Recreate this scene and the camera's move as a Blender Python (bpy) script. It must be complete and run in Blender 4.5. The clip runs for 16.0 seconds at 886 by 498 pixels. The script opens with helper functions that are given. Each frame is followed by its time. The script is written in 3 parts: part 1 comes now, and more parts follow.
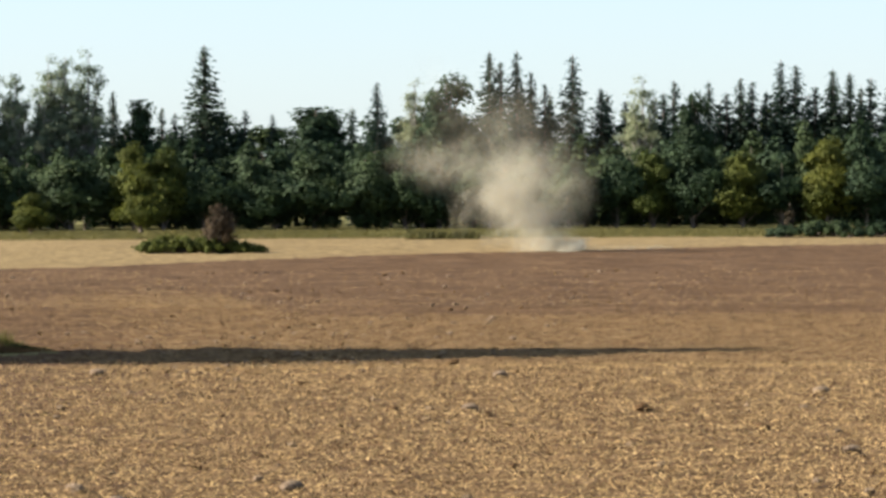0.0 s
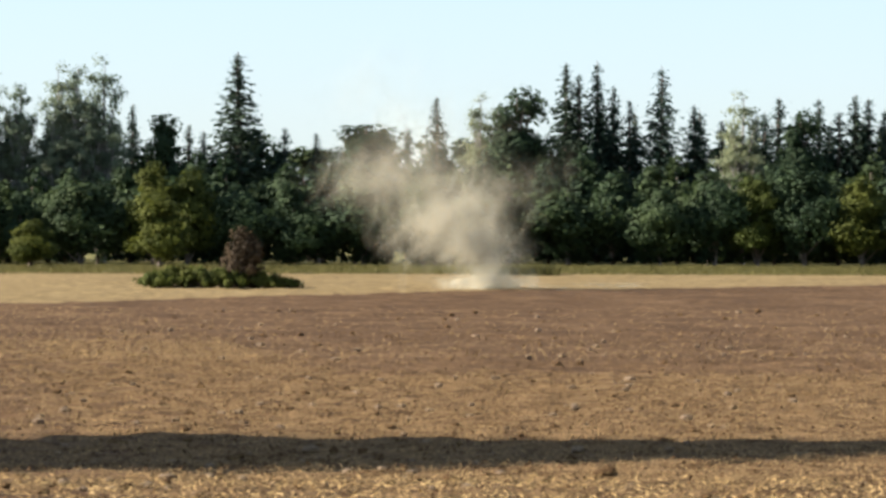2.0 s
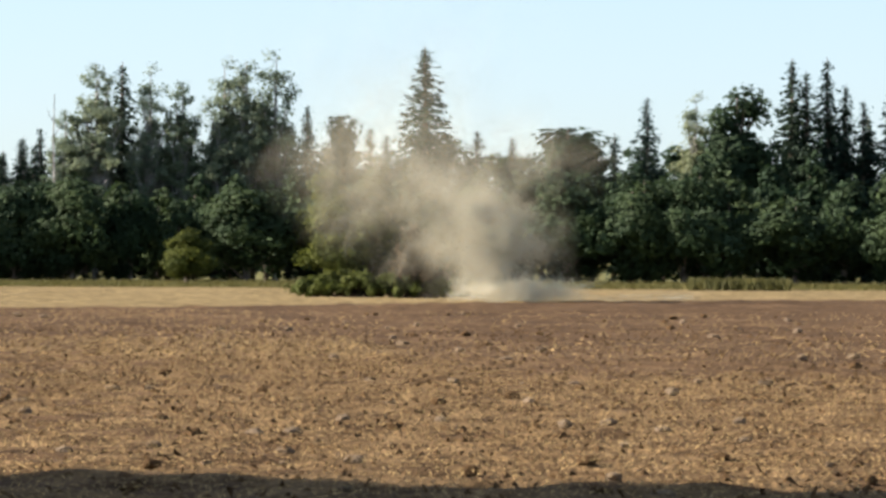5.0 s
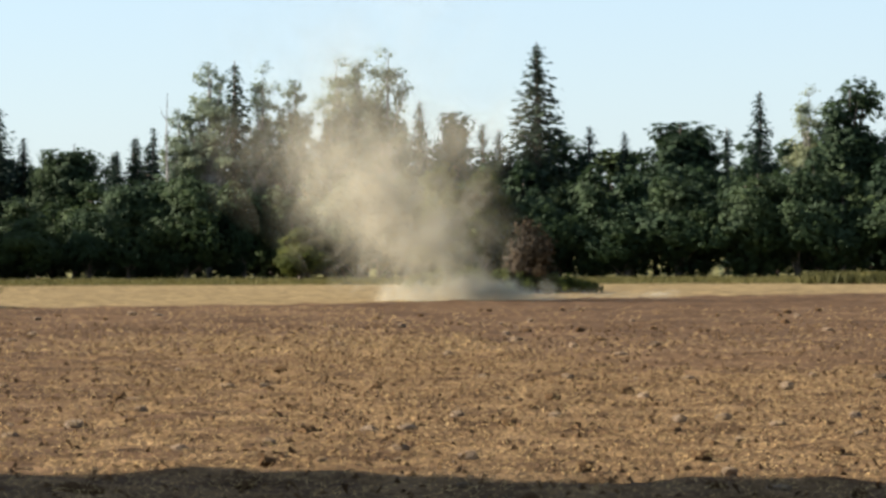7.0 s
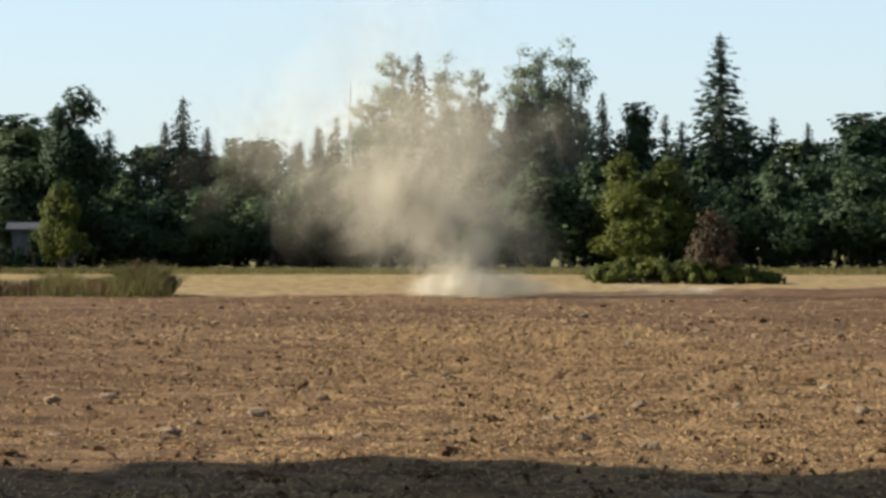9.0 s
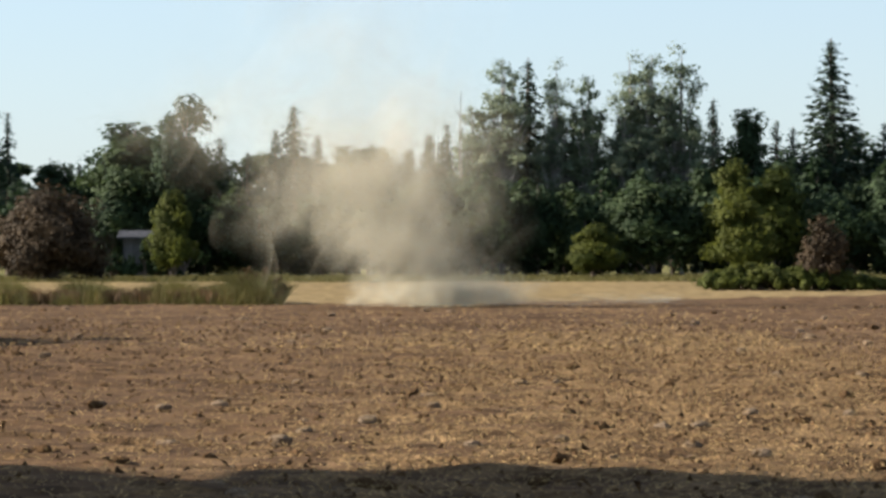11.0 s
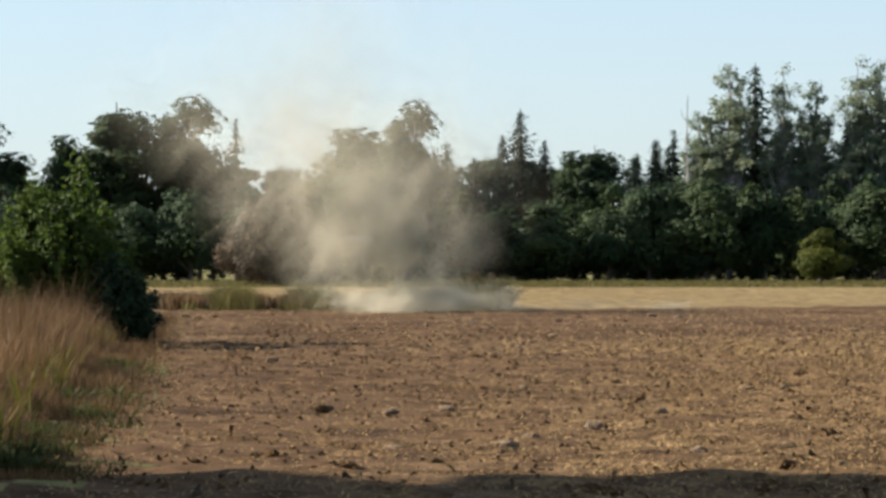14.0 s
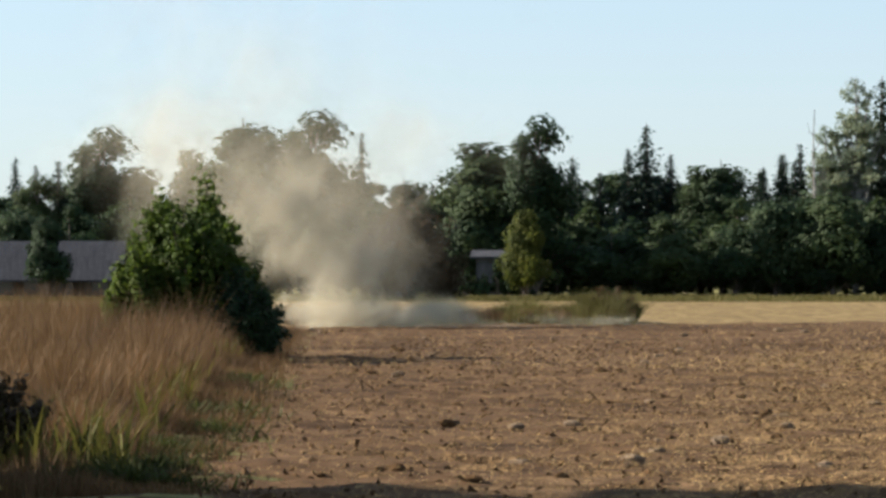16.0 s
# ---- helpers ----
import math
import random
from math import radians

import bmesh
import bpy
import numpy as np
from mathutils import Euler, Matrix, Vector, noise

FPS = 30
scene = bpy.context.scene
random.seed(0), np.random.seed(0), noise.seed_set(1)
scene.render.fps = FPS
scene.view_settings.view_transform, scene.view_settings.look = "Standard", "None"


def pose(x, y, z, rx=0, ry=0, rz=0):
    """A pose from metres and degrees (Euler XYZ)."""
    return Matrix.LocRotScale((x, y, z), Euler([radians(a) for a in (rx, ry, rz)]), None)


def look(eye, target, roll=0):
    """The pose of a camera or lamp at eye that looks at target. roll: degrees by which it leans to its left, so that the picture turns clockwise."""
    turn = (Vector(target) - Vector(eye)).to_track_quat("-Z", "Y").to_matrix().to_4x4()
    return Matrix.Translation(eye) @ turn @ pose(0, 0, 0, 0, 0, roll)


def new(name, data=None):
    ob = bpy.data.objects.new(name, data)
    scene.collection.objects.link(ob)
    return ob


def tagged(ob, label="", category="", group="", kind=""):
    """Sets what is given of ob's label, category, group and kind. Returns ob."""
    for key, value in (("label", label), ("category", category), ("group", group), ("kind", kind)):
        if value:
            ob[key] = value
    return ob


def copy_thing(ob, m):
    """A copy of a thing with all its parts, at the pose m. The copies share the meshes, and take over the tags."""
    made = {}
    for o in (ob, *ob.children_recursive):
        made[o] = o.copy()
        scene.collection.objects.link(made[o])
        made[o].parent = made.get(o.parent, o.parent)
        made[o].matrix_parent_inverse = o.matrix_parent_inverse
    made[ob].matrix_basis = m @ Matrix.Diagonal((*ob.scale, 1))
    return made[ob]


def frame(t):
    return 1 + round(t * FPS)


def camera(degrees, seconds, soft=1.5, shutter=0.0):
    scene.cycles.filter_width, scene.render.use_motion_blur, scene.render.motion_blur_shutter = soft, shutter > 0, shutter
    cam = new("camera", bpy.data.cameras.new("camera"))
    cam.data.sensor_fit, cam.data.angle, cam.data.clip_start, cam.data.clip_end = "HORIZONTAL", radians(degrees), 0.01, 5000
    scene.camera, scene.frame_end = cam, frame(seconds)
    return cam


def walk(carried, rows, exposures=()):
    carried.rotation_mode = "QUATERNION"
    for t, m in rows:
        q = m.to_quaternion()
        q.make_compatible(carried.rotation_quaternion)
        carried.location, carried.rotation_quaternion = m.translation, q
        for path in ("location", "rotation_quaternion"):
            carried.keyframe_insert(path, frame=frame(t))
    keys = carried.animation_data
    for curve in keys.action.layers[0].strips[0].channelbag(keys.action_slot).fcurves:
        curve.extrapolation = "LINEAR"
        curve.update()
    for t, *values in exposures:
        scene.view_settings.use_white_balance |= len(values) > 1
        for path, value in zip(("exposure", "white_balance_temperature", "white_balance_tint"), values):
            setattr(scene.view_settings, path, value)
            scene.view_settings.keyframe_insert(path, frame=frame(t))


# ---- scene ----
cam = camera(12.72, 16.0, soft=3.2)
# seconds, x, y, z, yaw, pitch, roll
ROWS = [
    (0, 2.47, -78.0, 4.60, 0.403, -1.081, -0.256),
    (0.5, 2.39, -75.5, 4.50, 0.251, -0.687, -0.260),
    (1, 2.10, -66.5, 4.20, 0.495, -0.451, -0.008),
    (1.5, 1.57, -49.5, 3.75, 1.122, -0.391, 0.144),
    (2, 1.01, -32.0, 3.20, 1.176, -0.403, 0.147),
    (2.5, 0.46, -14.5, 2.60, 1.288, -0.447, 0.199),
    (3, 0.00, -1.5, 1.55, 1.464, 0.063, 0.292),
    (3.5, 0.00, 0.0, 1.50, 2.064, 0.103, 0.211),
    (4, 0.00, 0.0, 1.50, 3.050, 0.211, 0.226),
    (4.5, 0.00, 0.0, 1.50, 3.546, 0.131, 0.231),
    (5, 0.00, 0.0, 1.50, 4.138, 0.155, 0.282),
    (7.5, 0.00, 0.0, 1.50, 6.376, 0.060, -0.126),
    (8, 0.00, 0.0, 1.50, 7.198, 0.043, 0.037),
    (8.5, 0.00, 0.0, 1.50, 7.962, 0.072, -0.004),
    (9, 0.00, 0.0, 1.50, 8.397, -0.045, 0.039),
    (11.5, 0.00, 0.0, 1.50, 10.465, 0.071, -0.076),
    (12, 0.00, 0.0, 1.50, 11.036, 0.050, -0.010),
    (12.5, 0.00, 0.0, 1.50, 11.752, 0.093, -0.005),
    (13, 0.00, 0.0, 1.50, 12.134, 0.201, -0.038),
    (13.5, 0.00, 0.0, 1.50, 12.646, 0.287, -0.017),
    (14, 0.00, 0.0, 1.50, 13.256, 0.140, -0.038),
    (14.5, 0.00, 0.0, 1.50, 13.864, 0.109, -0.030),
    (15, 0.00, 0.0, 1.50, 14.113, 0.194, -0.026),
    (15.5, 0.00, 0.0, 1.50, 14.449, 0.258, -0.019),
    (16, 0.00, 0.0, 1.50, 15.070, 0.349, -0.020),
]


def held(x, y, z, yaw, pitch, roll):
    return pose(x, y, z, 0, 0, yaw) @ pose(0, 0, 0, 90 + pitch) @ pose(0, 0, 0, 0, 0, roll)


walk(cam, [(r[0], held(*r[1:])) for r in ROWS], exposures=[(0.0, 2.04), (3.0, 2.04), (8.0, 1.88), (16.0, 1.80)])

# ---- light ----
SUN_ELEVATION, SUN_HEADING = 25.5, 90.0     # the shadows run towards +x
world = bpy.data.worlds.new("world")
scene.world = world
world.use_nodes = True
wn = world.node_tree
sky = wn.nodes.new("ShaderNodeTexSky")
sky.sky_type = "NISHITA"
sky.sun_disc = False
sky.sun_elevation, sky.sun_rotation = radians(SUN_ELEVATION), radians(270)
sky.altitude, sky.air_density, sky.dust_density, sky.ozone_density = 50, 1.0, 0.35, 3.0
wn.nodes["Background"].inputs["Strength"].default_value = 0.05
tint = wn.nodes.new("ShaderNodeMix")
tint.data_type, tint.blend_type = "RGBA", "MULTIPLY"
tint.inputs[0].default_value, tint.inputs[7].default_value = 1.0, (0.90, 0.965, 1.12, 1)
wn.links.new(sky.outputs[0], tint.inputs[6])
haze = wn.nodes.new("ShaderNodeMix")            # pale summer haze through the whole sky
haze.data_type = "RGBA"
haze.inputs[0].default_value, haze.inputs[7].default_value = 0.5, (3.7, 4.4, 5.0, 1)
wn.links.new(tint.outputs[2], haze.inputs[6])
wn.links.new(haze.outputs[2], wn.nodes["Background"].inputs["Color"])
sun = new("sun", bpy.data.lights.new("sun", "SUN"))
sun.data.energy, sun.data.angle, sun.data.color = 5.0, radians(0.5), (1.0, 0.91, 0.80)
e = radians(SUN_ELEVATION)
sun.matrix_world = look((-60 * math.cos(e), 0, 60 * math.sin(e)), (0, 0, 0))


# ---- materials ----
def nodes_of(name):
    m = bpy.data.materials.new(name)
    m.use_nodes = True
    nt = m.node_tree
    nt.nodes.clear()
    return m, nt, nt.nodes.new("ShaderNodeOutputMaterial")


def ramp(nt, fac, stops):
    r = nt.nodes.new("ShaderNodeValToRGB")
    while len(r.color_ramp.elements) < len(stops):
        r.color_ramp.elements.new(0.5)
    for el, (p, c) in zip(r.color_ramp.elements, stops):
        el.position, el.color = p, (*c, 1)
    nt.links.new(fac, r.inputs[0])
    return r.outputs[0]


def noise_of(nt, scale, detail=4, stretch=(1, 1, 1)):
    co = nt.nodes.new("ShaderNodeTexCoord")
    mp = nt.nodes.new("ShaderNodeMapping")
    mp.inputs["Scale"].default_value = stretch
    n = nt.nodes.new("ShaderNodeTexNoise")
    n.inputs["Scale"].default_value, n.inputs["Detail"].default_value = scale, detail
    nt.links.new(co.outputs["Object"], mp.inputs[0])
    nt.links.new(mp.outputs[0], n.inputs["Vector"])
    return n.outputs["Fac"]


def mixed(nt, a, b, fac, blend="MIX"):
    m = nt.nodes.new("ShaderNodeMix")
    m.data_type, m.blend_type = "RGBA", blend
    for sock, v in ((m.inputs[0], fac), (m.inputs[6], a), (m.inputs[7], b)):
        if hasattr(v, "is_output"):
            nt.links.new(v, sock)
        else:
            sock.default_value = v if isinstance(v, float) else (*v, 1)
    return m.outputs[2]


def surface(name, stops, scale, fine=None, rough=0.9, bump=0.0, bump_scale=30.0, stretch=(1, 1, 1), island=0.0):
    """Two scales of colour, relief, and a shade of its own for each loose piece."""
    m, nt, out = nodes_of(name)
    b = nt.nodes.new("ShaderNodeBsdfPrincipled")
    col = ramp(nt, noise_of(nt, scale, 6, stretch), stops)
    if fine:
        col = mixed(nt, col, ramp(nt, noise_of(nt, fine, 5, stretch), [(0.3, (0.45, 0.45, 0.45)), (0.7, (1.35, 1.35, 1.35))]), 1.0, "MULTIPLY")
    if island:
        g = nt.nodes.new("ShaderNodeNewGeometry")
        lo = 1 - island
        col = mixed(nt, col, ramp(nt, g.outputs["Random Per Island"], [(0.0, (lo, lo, lo)), (1.0, (1 + island, 1 + island, 1 + island))]), 1.0, "MULTIPLY")
    nt.links.new(col, b.inputs["Base Color"])
    b.inputs["Roughness"].default_value = rough
    b.inputs["Specular IOR Level"].default_value = 0.5 if rough < 0.5 else 0.03
    if bump:
        bp = nt.nodes.new("ShaderNodeBump")
        bp.inputs["Strength"].default_value, bp.inputs["Distance"].default_value = 0.8, bump
        nt.links.new(noise_of(nt, bump_scale, 6, stretch), bp.inputs["Height"])
        nt.links.new(bp.outputs[0], b.inputs["Normal"])
    nt.links.new(b.outputs[0], out.inputs[0])
    return m


def foliage(name, dark, light, through_light=0.3, gloss=0.7):
    """Leaves: each leaf and each tree has a shade of its own; some light passes through."""
    m, nt, out = nodes_of(name)
    g = nt.nodes.new("ShaderNodeNewGeometry")
    o = nt.nodes.new("ShaderNodeObjectInfo")
    dark, light = [0.7 * a + 0.3 * b for a, b in zip(dark, light)], [0.25 * a + 0.75 * b for a, b in zip(dark, light)]
    col = ramp(nt, g.outputs["Random Per Island"], [(0.0, dark), (0.6, [(a + b) / 2 for a, b in zip(dark, light)]), (1.0, light)])
    col = mixed(nt, col, ramp(nt, o.outputs["Random"], [(0.0, (0.7, 0.78, 0.75)), (0.5, (1, 1, 1)), (1.0, (1.35, 1.2, 0.95))]), 1.0, "MULTIPLY")
    col = mixed(nt, col, ramp(nt, noise_of(nt, 0.6, 3), [(0.35, (0.75, 0.8, 0.8)), (0.65, (1.25, 1.2, 1.0))]), 1.0, "MULTIPLY")
    d = nt.nodes.new("ShaderNodeBsdfPrincipled")
    d.inputs["Roughness"].default_value = gloss
    d.inputs["Specular IOR Level"].default_value = 0.1
    t = nt.nodes.new("ShaderNodeBsdfTranslucent")
    mx = nt.nodes.new("ShaderNodeMixShader")
    mx.inputs[0].default_value = through_light
    nt.links.new(col, d.inputs["Base Color"])
    nt.links.new(col, t.inputs["Color"])
    nt.links.new(d.outputs[0], mx.inputs[1])
    nt.links.new(t.outputs[0], mx.inputs[2])
    nt.links.new(mx.outputs[0], out.inputs[0])
    return m


def grains_of(name, colour):
    """Fine drifting grains that scatter light forwards and back alike."""
    m, nt, out = nodes_of(name)
    d, t, mx = nt.nodes.new("ShaderNodeBsdfDiffuse"), nt.nodes.new("ShaderNodeBsdfTranslucent"), nt.nodes.new("ShaderNodeMixShader")
    col = ramp(nt, noise_of(nt, 1.5, 3), [(0.3, [0.9 * c for c in colour]), (0.7, colour)])
    for k, b in enumerate((d, t)):
        nt.links.new(col, b.inputs["Color"])
        nt.links.new(b.outputs[0], mx.inputs[1 + k])
    mx.inputs[0].default_value = 0.5
    clear, thin = nt.nodes.new("ShaderNodeBsdfTransparent"), nt.nodes.new("ShaderNodeMixShader")
    body = nt.nodes.new("ShaderNodeAttribute")
    body.attribute_name = "thickness"
    nt.links.new(body.outputs["Fac"], thin.inputs[0])
    nt.links.new(clear.outputs[0], thin.inputs[1])
    nt.links.new(mx.outputs[0], thin.inputs[2])
    nt.links.new(thin.outputs[0], out.inputs[0])
    return m


M_STRAW_SOIL = surface("straw_strewn_soil", [(0.3, (0.050, 0.029, 0.015)), (0.5, (0.102, 0.063, 0.030)), (0.7, (0.164, 0.104, 0.052))], 1.6, 14.0, 0.95, 0.09, 16.0)
M_TILLED = surface("tilled_soil", [(0.3, (0.047, 0.028, 0.016)), (0.5, (0.075, 0.045, 0.024)), (0.7, (0.108, 0.067, 0.036))], 0.5, 6.0, 0.95, 0.05, 10.0, (0.5, 1, 1))
M_STUBBLE = surface("pale_stubble", [(0.3, (0.134, 0.096, 0.045)), (0.7, (0.187, 0.136, 0.067))], 0.3, 4.0, 0.9, 0.04, 9.0, (0.3, 1, 1))
M_MEADOW = surface("dry_meadow", [(0.3, (0.075, 0.075, 0.028)), (0.7, (0.159, 0.141, 0.056))], 0.3, 3.0, 0.95, 0.05, 5.0)
M_STRAW = surface("straw", [(0.3, (0.199, 0.128, 0.054)), (0.7, (0.330, 0.233, 0.109))], 1.0, None, 0.7, island=0.35)
M_CLOD = surface("dry_clod", [(0.3, (0.044, 0.025, 0.012)), (0.7, (0.092, 0.056, 0.027))], 6.0, 30.0, 0.95, 0.02, 40.0, island=0.3)
M_STONE = surface("field_stone", [(0.3, (0.102, 0.070, 0.043)), (0.55, (0.193, 0.142, 0.096)), (0.75, (0.289, 0.230, 0.166))], 5.0, 26.0, 0.85, 0.02, 30.0)
M_BARK = surface("bark", [(0.3, (0.07, 0.055, 0.045)), (0.7, (0.17, 0.14, 0.115))], 3.0, 14.0, 0.9, 0.02, 18.0, (1, 1, 0.2))
M_PALE_BARK = surface("pale_bark", [(0.35, (0.12, 0.11, 0.1)), (0.6, (0.33, 0.31, 0.28))], 3.0, 14.0, 0.85, 0.01, 18.0, (1, 1, 0.4))
M_SPRUCE = foliage("spruce_needles", (0.010, 0.020, 0.017), (0.027, 0.045, 0.035), 0.15)
M_LEAF = foliage("broad_leaves", (0.015, 0.027, 0.015), (0.037, 0.058, 0.029), 0.3)
M_AIRY = foliage("grey_green_leaves", (0.090, 0.117, 0.081), (0.202, 0.227, 0.162), 0.4)
# willows' sunlit look put into the leaf colour; for nettles their own green
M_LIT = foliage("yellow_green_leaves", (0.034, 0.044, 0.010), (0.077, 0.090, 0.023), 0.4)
M_BRIGHT = foliage("fresh_green_leaves", (0.024, 0.040, 0.007), (0.080, 0.109, 0.019), 0.45)
M_RUST = foliage("rusty_leaves", (0.029, 0.021, 0.014), (0.065, 0.046, 0.029), 0.25)
M_GRASS_DRY = foliage("dry_grass_blades", (0.016, 0.010, 0.006), (0.140, 0.090, 0.052), 0.3, 0.7)
M_GRASS = foliage("green_grass_blades", (0.047, 0.045, 0.014), (0.118, 0.101, 0.038), 0.3, 0.7)
M_WEED = foliage("olive_weeds", (0.014, 0.018, 0.005), (0.100, 0.100, 0.030), 0.3)
M_POPLAR = foliage("thick_poplar_leaves", (0.018, 0.034, 0.016), (0.05, 0.075, 0.03), 0.03)
M_DUST = grains_of("pale_dust_grains", (0.60, 0.555, 0.43))
M_ROOF = surface("grey_fibre_roof", [(0.3, (0.036, 0.038, 0.044)), (0.7, (0.060, 0.062, 0.070))], 0.8, 6.0, 0.8, 0.02, 5.0, (6, 1, 1))
M_WALL = surface("weathered_boards", [(0.3, (0.047, 0.040, 0.033)), (0.7, (0.103, 0.089, 0.075))], 0.8, 8.0, 0.9, 0.01, 8.0, (4, 4, 0.3))
M_PALE_WALL = surface("pale_grey_boards", [(0.3, (0.074, 0.074, 0.078)), (0.7, (0.122, 0.122, 0.125))], 0.8, 8.0, 0.9, 0.01, 8.0, (4, 4, 0.3))
M_PANE = surface("dark_window_pane", [(0.3, (0.02, 0.025, 0.03)), (0.7, (0.04, 0.045, 0.05))], 2.0, None, 0.1)


# ---- builders ----
def polar(az, d, z=0.0):
    return Vector((d * math.sin(radians(az)), d * math.cos(radians(az)), z))


def mesh_of(name, verts, faces, material):
    me = bpy.data.meshes.new(name)
    me.from_pydata(verts, [], faces)
    me.materials.append(material)
    me.update()
    return me


def fast_mesh(name, verts, corners, material, smooth=False):
    """A mesh of faces with the same number of corners each, from arrays."""
    me = bpy.data.meshes.new(name)
    n, k = corners.shape
    me.vertices.add(len(verts))
    me.vertices.foreach_set("co", np.asarray(verts, dtype=np.float32).ravel())
    me.loops.add(n * k)
    me.loops.foreach_set("vertex_index", corners.astype(np.int32).ravel())
    me.polygons.add(n)
    me.polygons.foreach_set("loop_start", np.arange(0, n * k, k, dtype=np.int32))
    me.polygons.foreach_set("use_smooth", np.full(n, smooth, dtype=bool))
    me.materials.append(material)
    me.update(calc_edges=True)
    return me


def piece(name, me, parent=None, label=""):
    ob = new(name, me)
    ob.parent = parent
    if label:
        ob["label"] = label
    return ob


def tube_faces(rings, sides):
    faces = []
    for a in range(rings - 1):
        for s in range(sides):
            p, q = a * sides + s, a * sides + (s + 1) % sides
            faces.append((p, q, q + sides, p + sides))
    return faces


def limb(path, radii, sides=6):
    """A tapered tube along a path: points and faces."""
    verts = []
    for i, (p, r) in enumerate(zip(path, radii)):
        way = (Vector(path[min(i + 1, len(path) - 1)]) - Vector(path[max(i - 1, 0)])).normalized()
        side = way.orthogonal().normalized()
        up = way.cross(side)
        for s in range(sides):
            a = 2 * math.pi * s / sides
            verts.append(Vector(p) + r * (math.cos(a) * side + math.sin(a) * up))
    return verts, tube_faces(len(path), sides)


def joined(chunks):
    verts, faces = [], []
    for v, f in chunks:
        k = len(verts)
        verts += list(v)
        faces += [tuple(i + k for i in q) for q in f]
    return verts, faces


def leaves(name, centres, size, rng, material, long=1.6, axes=None, out=None):
    """Leaf-shaped, slightly folded pieces at the centres, each turned its own way."""
    n = len(centres)
    u = axes if axes is not None else rng.normal(size=(n, 3))
    u = u / np.linalg.norm(u, axis=1, keepdims=True)
    o = rng.normal(size=(n, 3)) * 0.32 + out if out is not None else rng.normal(size=(n, 3))
    u = np.cross(o, u) if out is not None else u
    u = u / np.linalg.norm(u, axis=1, keepdims=True)
    v = np.cross(u, o)
    v /= np.linalg.norm(v, axis=1, keepdims=True)
    w = np.cross(u, v)
    s = size * rng.uniform(0.6, 1.35, (n, 1))
    c = np.asarray(centres)
    tip, base = c + u * s * long * 0.5, c - u * s * long * 0.5
    left, right = c + v * s * 0.5 + w * s * 0.15, c - v * s * 0.5 + w * s * 0.15
    verts = np.stack([base, left, tip, right], 1).reshape(-1, 3)
    idx = np.arange(n)[:, None] * 4
    corners = np.concatenate([np.concatenate([idx, idx + 1, idx + 2], 1), np.concatenate([idx, idx + 2, idx + 3], 1)])
    return fast_mesh(name, verts, corners, material)


def spruce(seed, h=14.0, r=1.9, bare=0.06, gaps=0.12, twigs=2, size=0.17):
    rng = np.random.default_rng(seed)
    tree = new("spruce_tree")
    v, f = limb([(0, 0, 0), (0.05, 0, h * 0.4), (0, 0.05, h * 0.8), (0, 0, h)], [0.2, 0.15, 0.07, 0.02], 7)
    piece("trunk", mesh_of("trunk", v, f, M_BARK), tree)
    pts, axes, sizes = [], [], []
    z = h * bare
    while z < h * 0.985:
        k = 1 - z / h
        reach = 1.18 * r * k * rng.uniform(0.9, 1.3) + 0.06
        count = int(8 + 7 * k)
        a0 = rng.uniform(0, 6.28)
        for b in range(count):
            if rng.random() < gaps:
                continue
            a = a0 + 6.283 * b / count + rng.normal() * 0.15
            long = reach * rng.uniform(0.65, 1.12)
            n = max(3, int(long / 0.16))
            s = np.linspace(0.12, 1, n)
            droop = -0.32 * long * s ** 1.4 + 0.10 * long * s ** 4 + 0.05 * rng.normal()
            for q, dz in zip(s, droop):
                for _ in range(twigs):
                    off = rng.normal(size=3) * (0.07 + 0.05 * q)
                    pts.append((math.cos(a) * q * long + off[0], math.sin(a) * q * long + off[1], z + dz + off[2] - 0.06))
                    sizes.append(size * min(1.0, 0.42 + 2.6 * k))
                    axes.append((math.cos(a) + rng.normal() * 0.6, math.sin(a) + rng.normal() * 0.6, -0.35 + rng.normal() * 0.3))
        z += 0.27 + 0.22 * k * rng.uniform(0.7, 1.3)
    piece("crown", leaves("crown", np.array(pts), np.array(sizes)[:, None], rng, M_SPRUCE, 2.2, np.array(axes)), tree)
    return tree


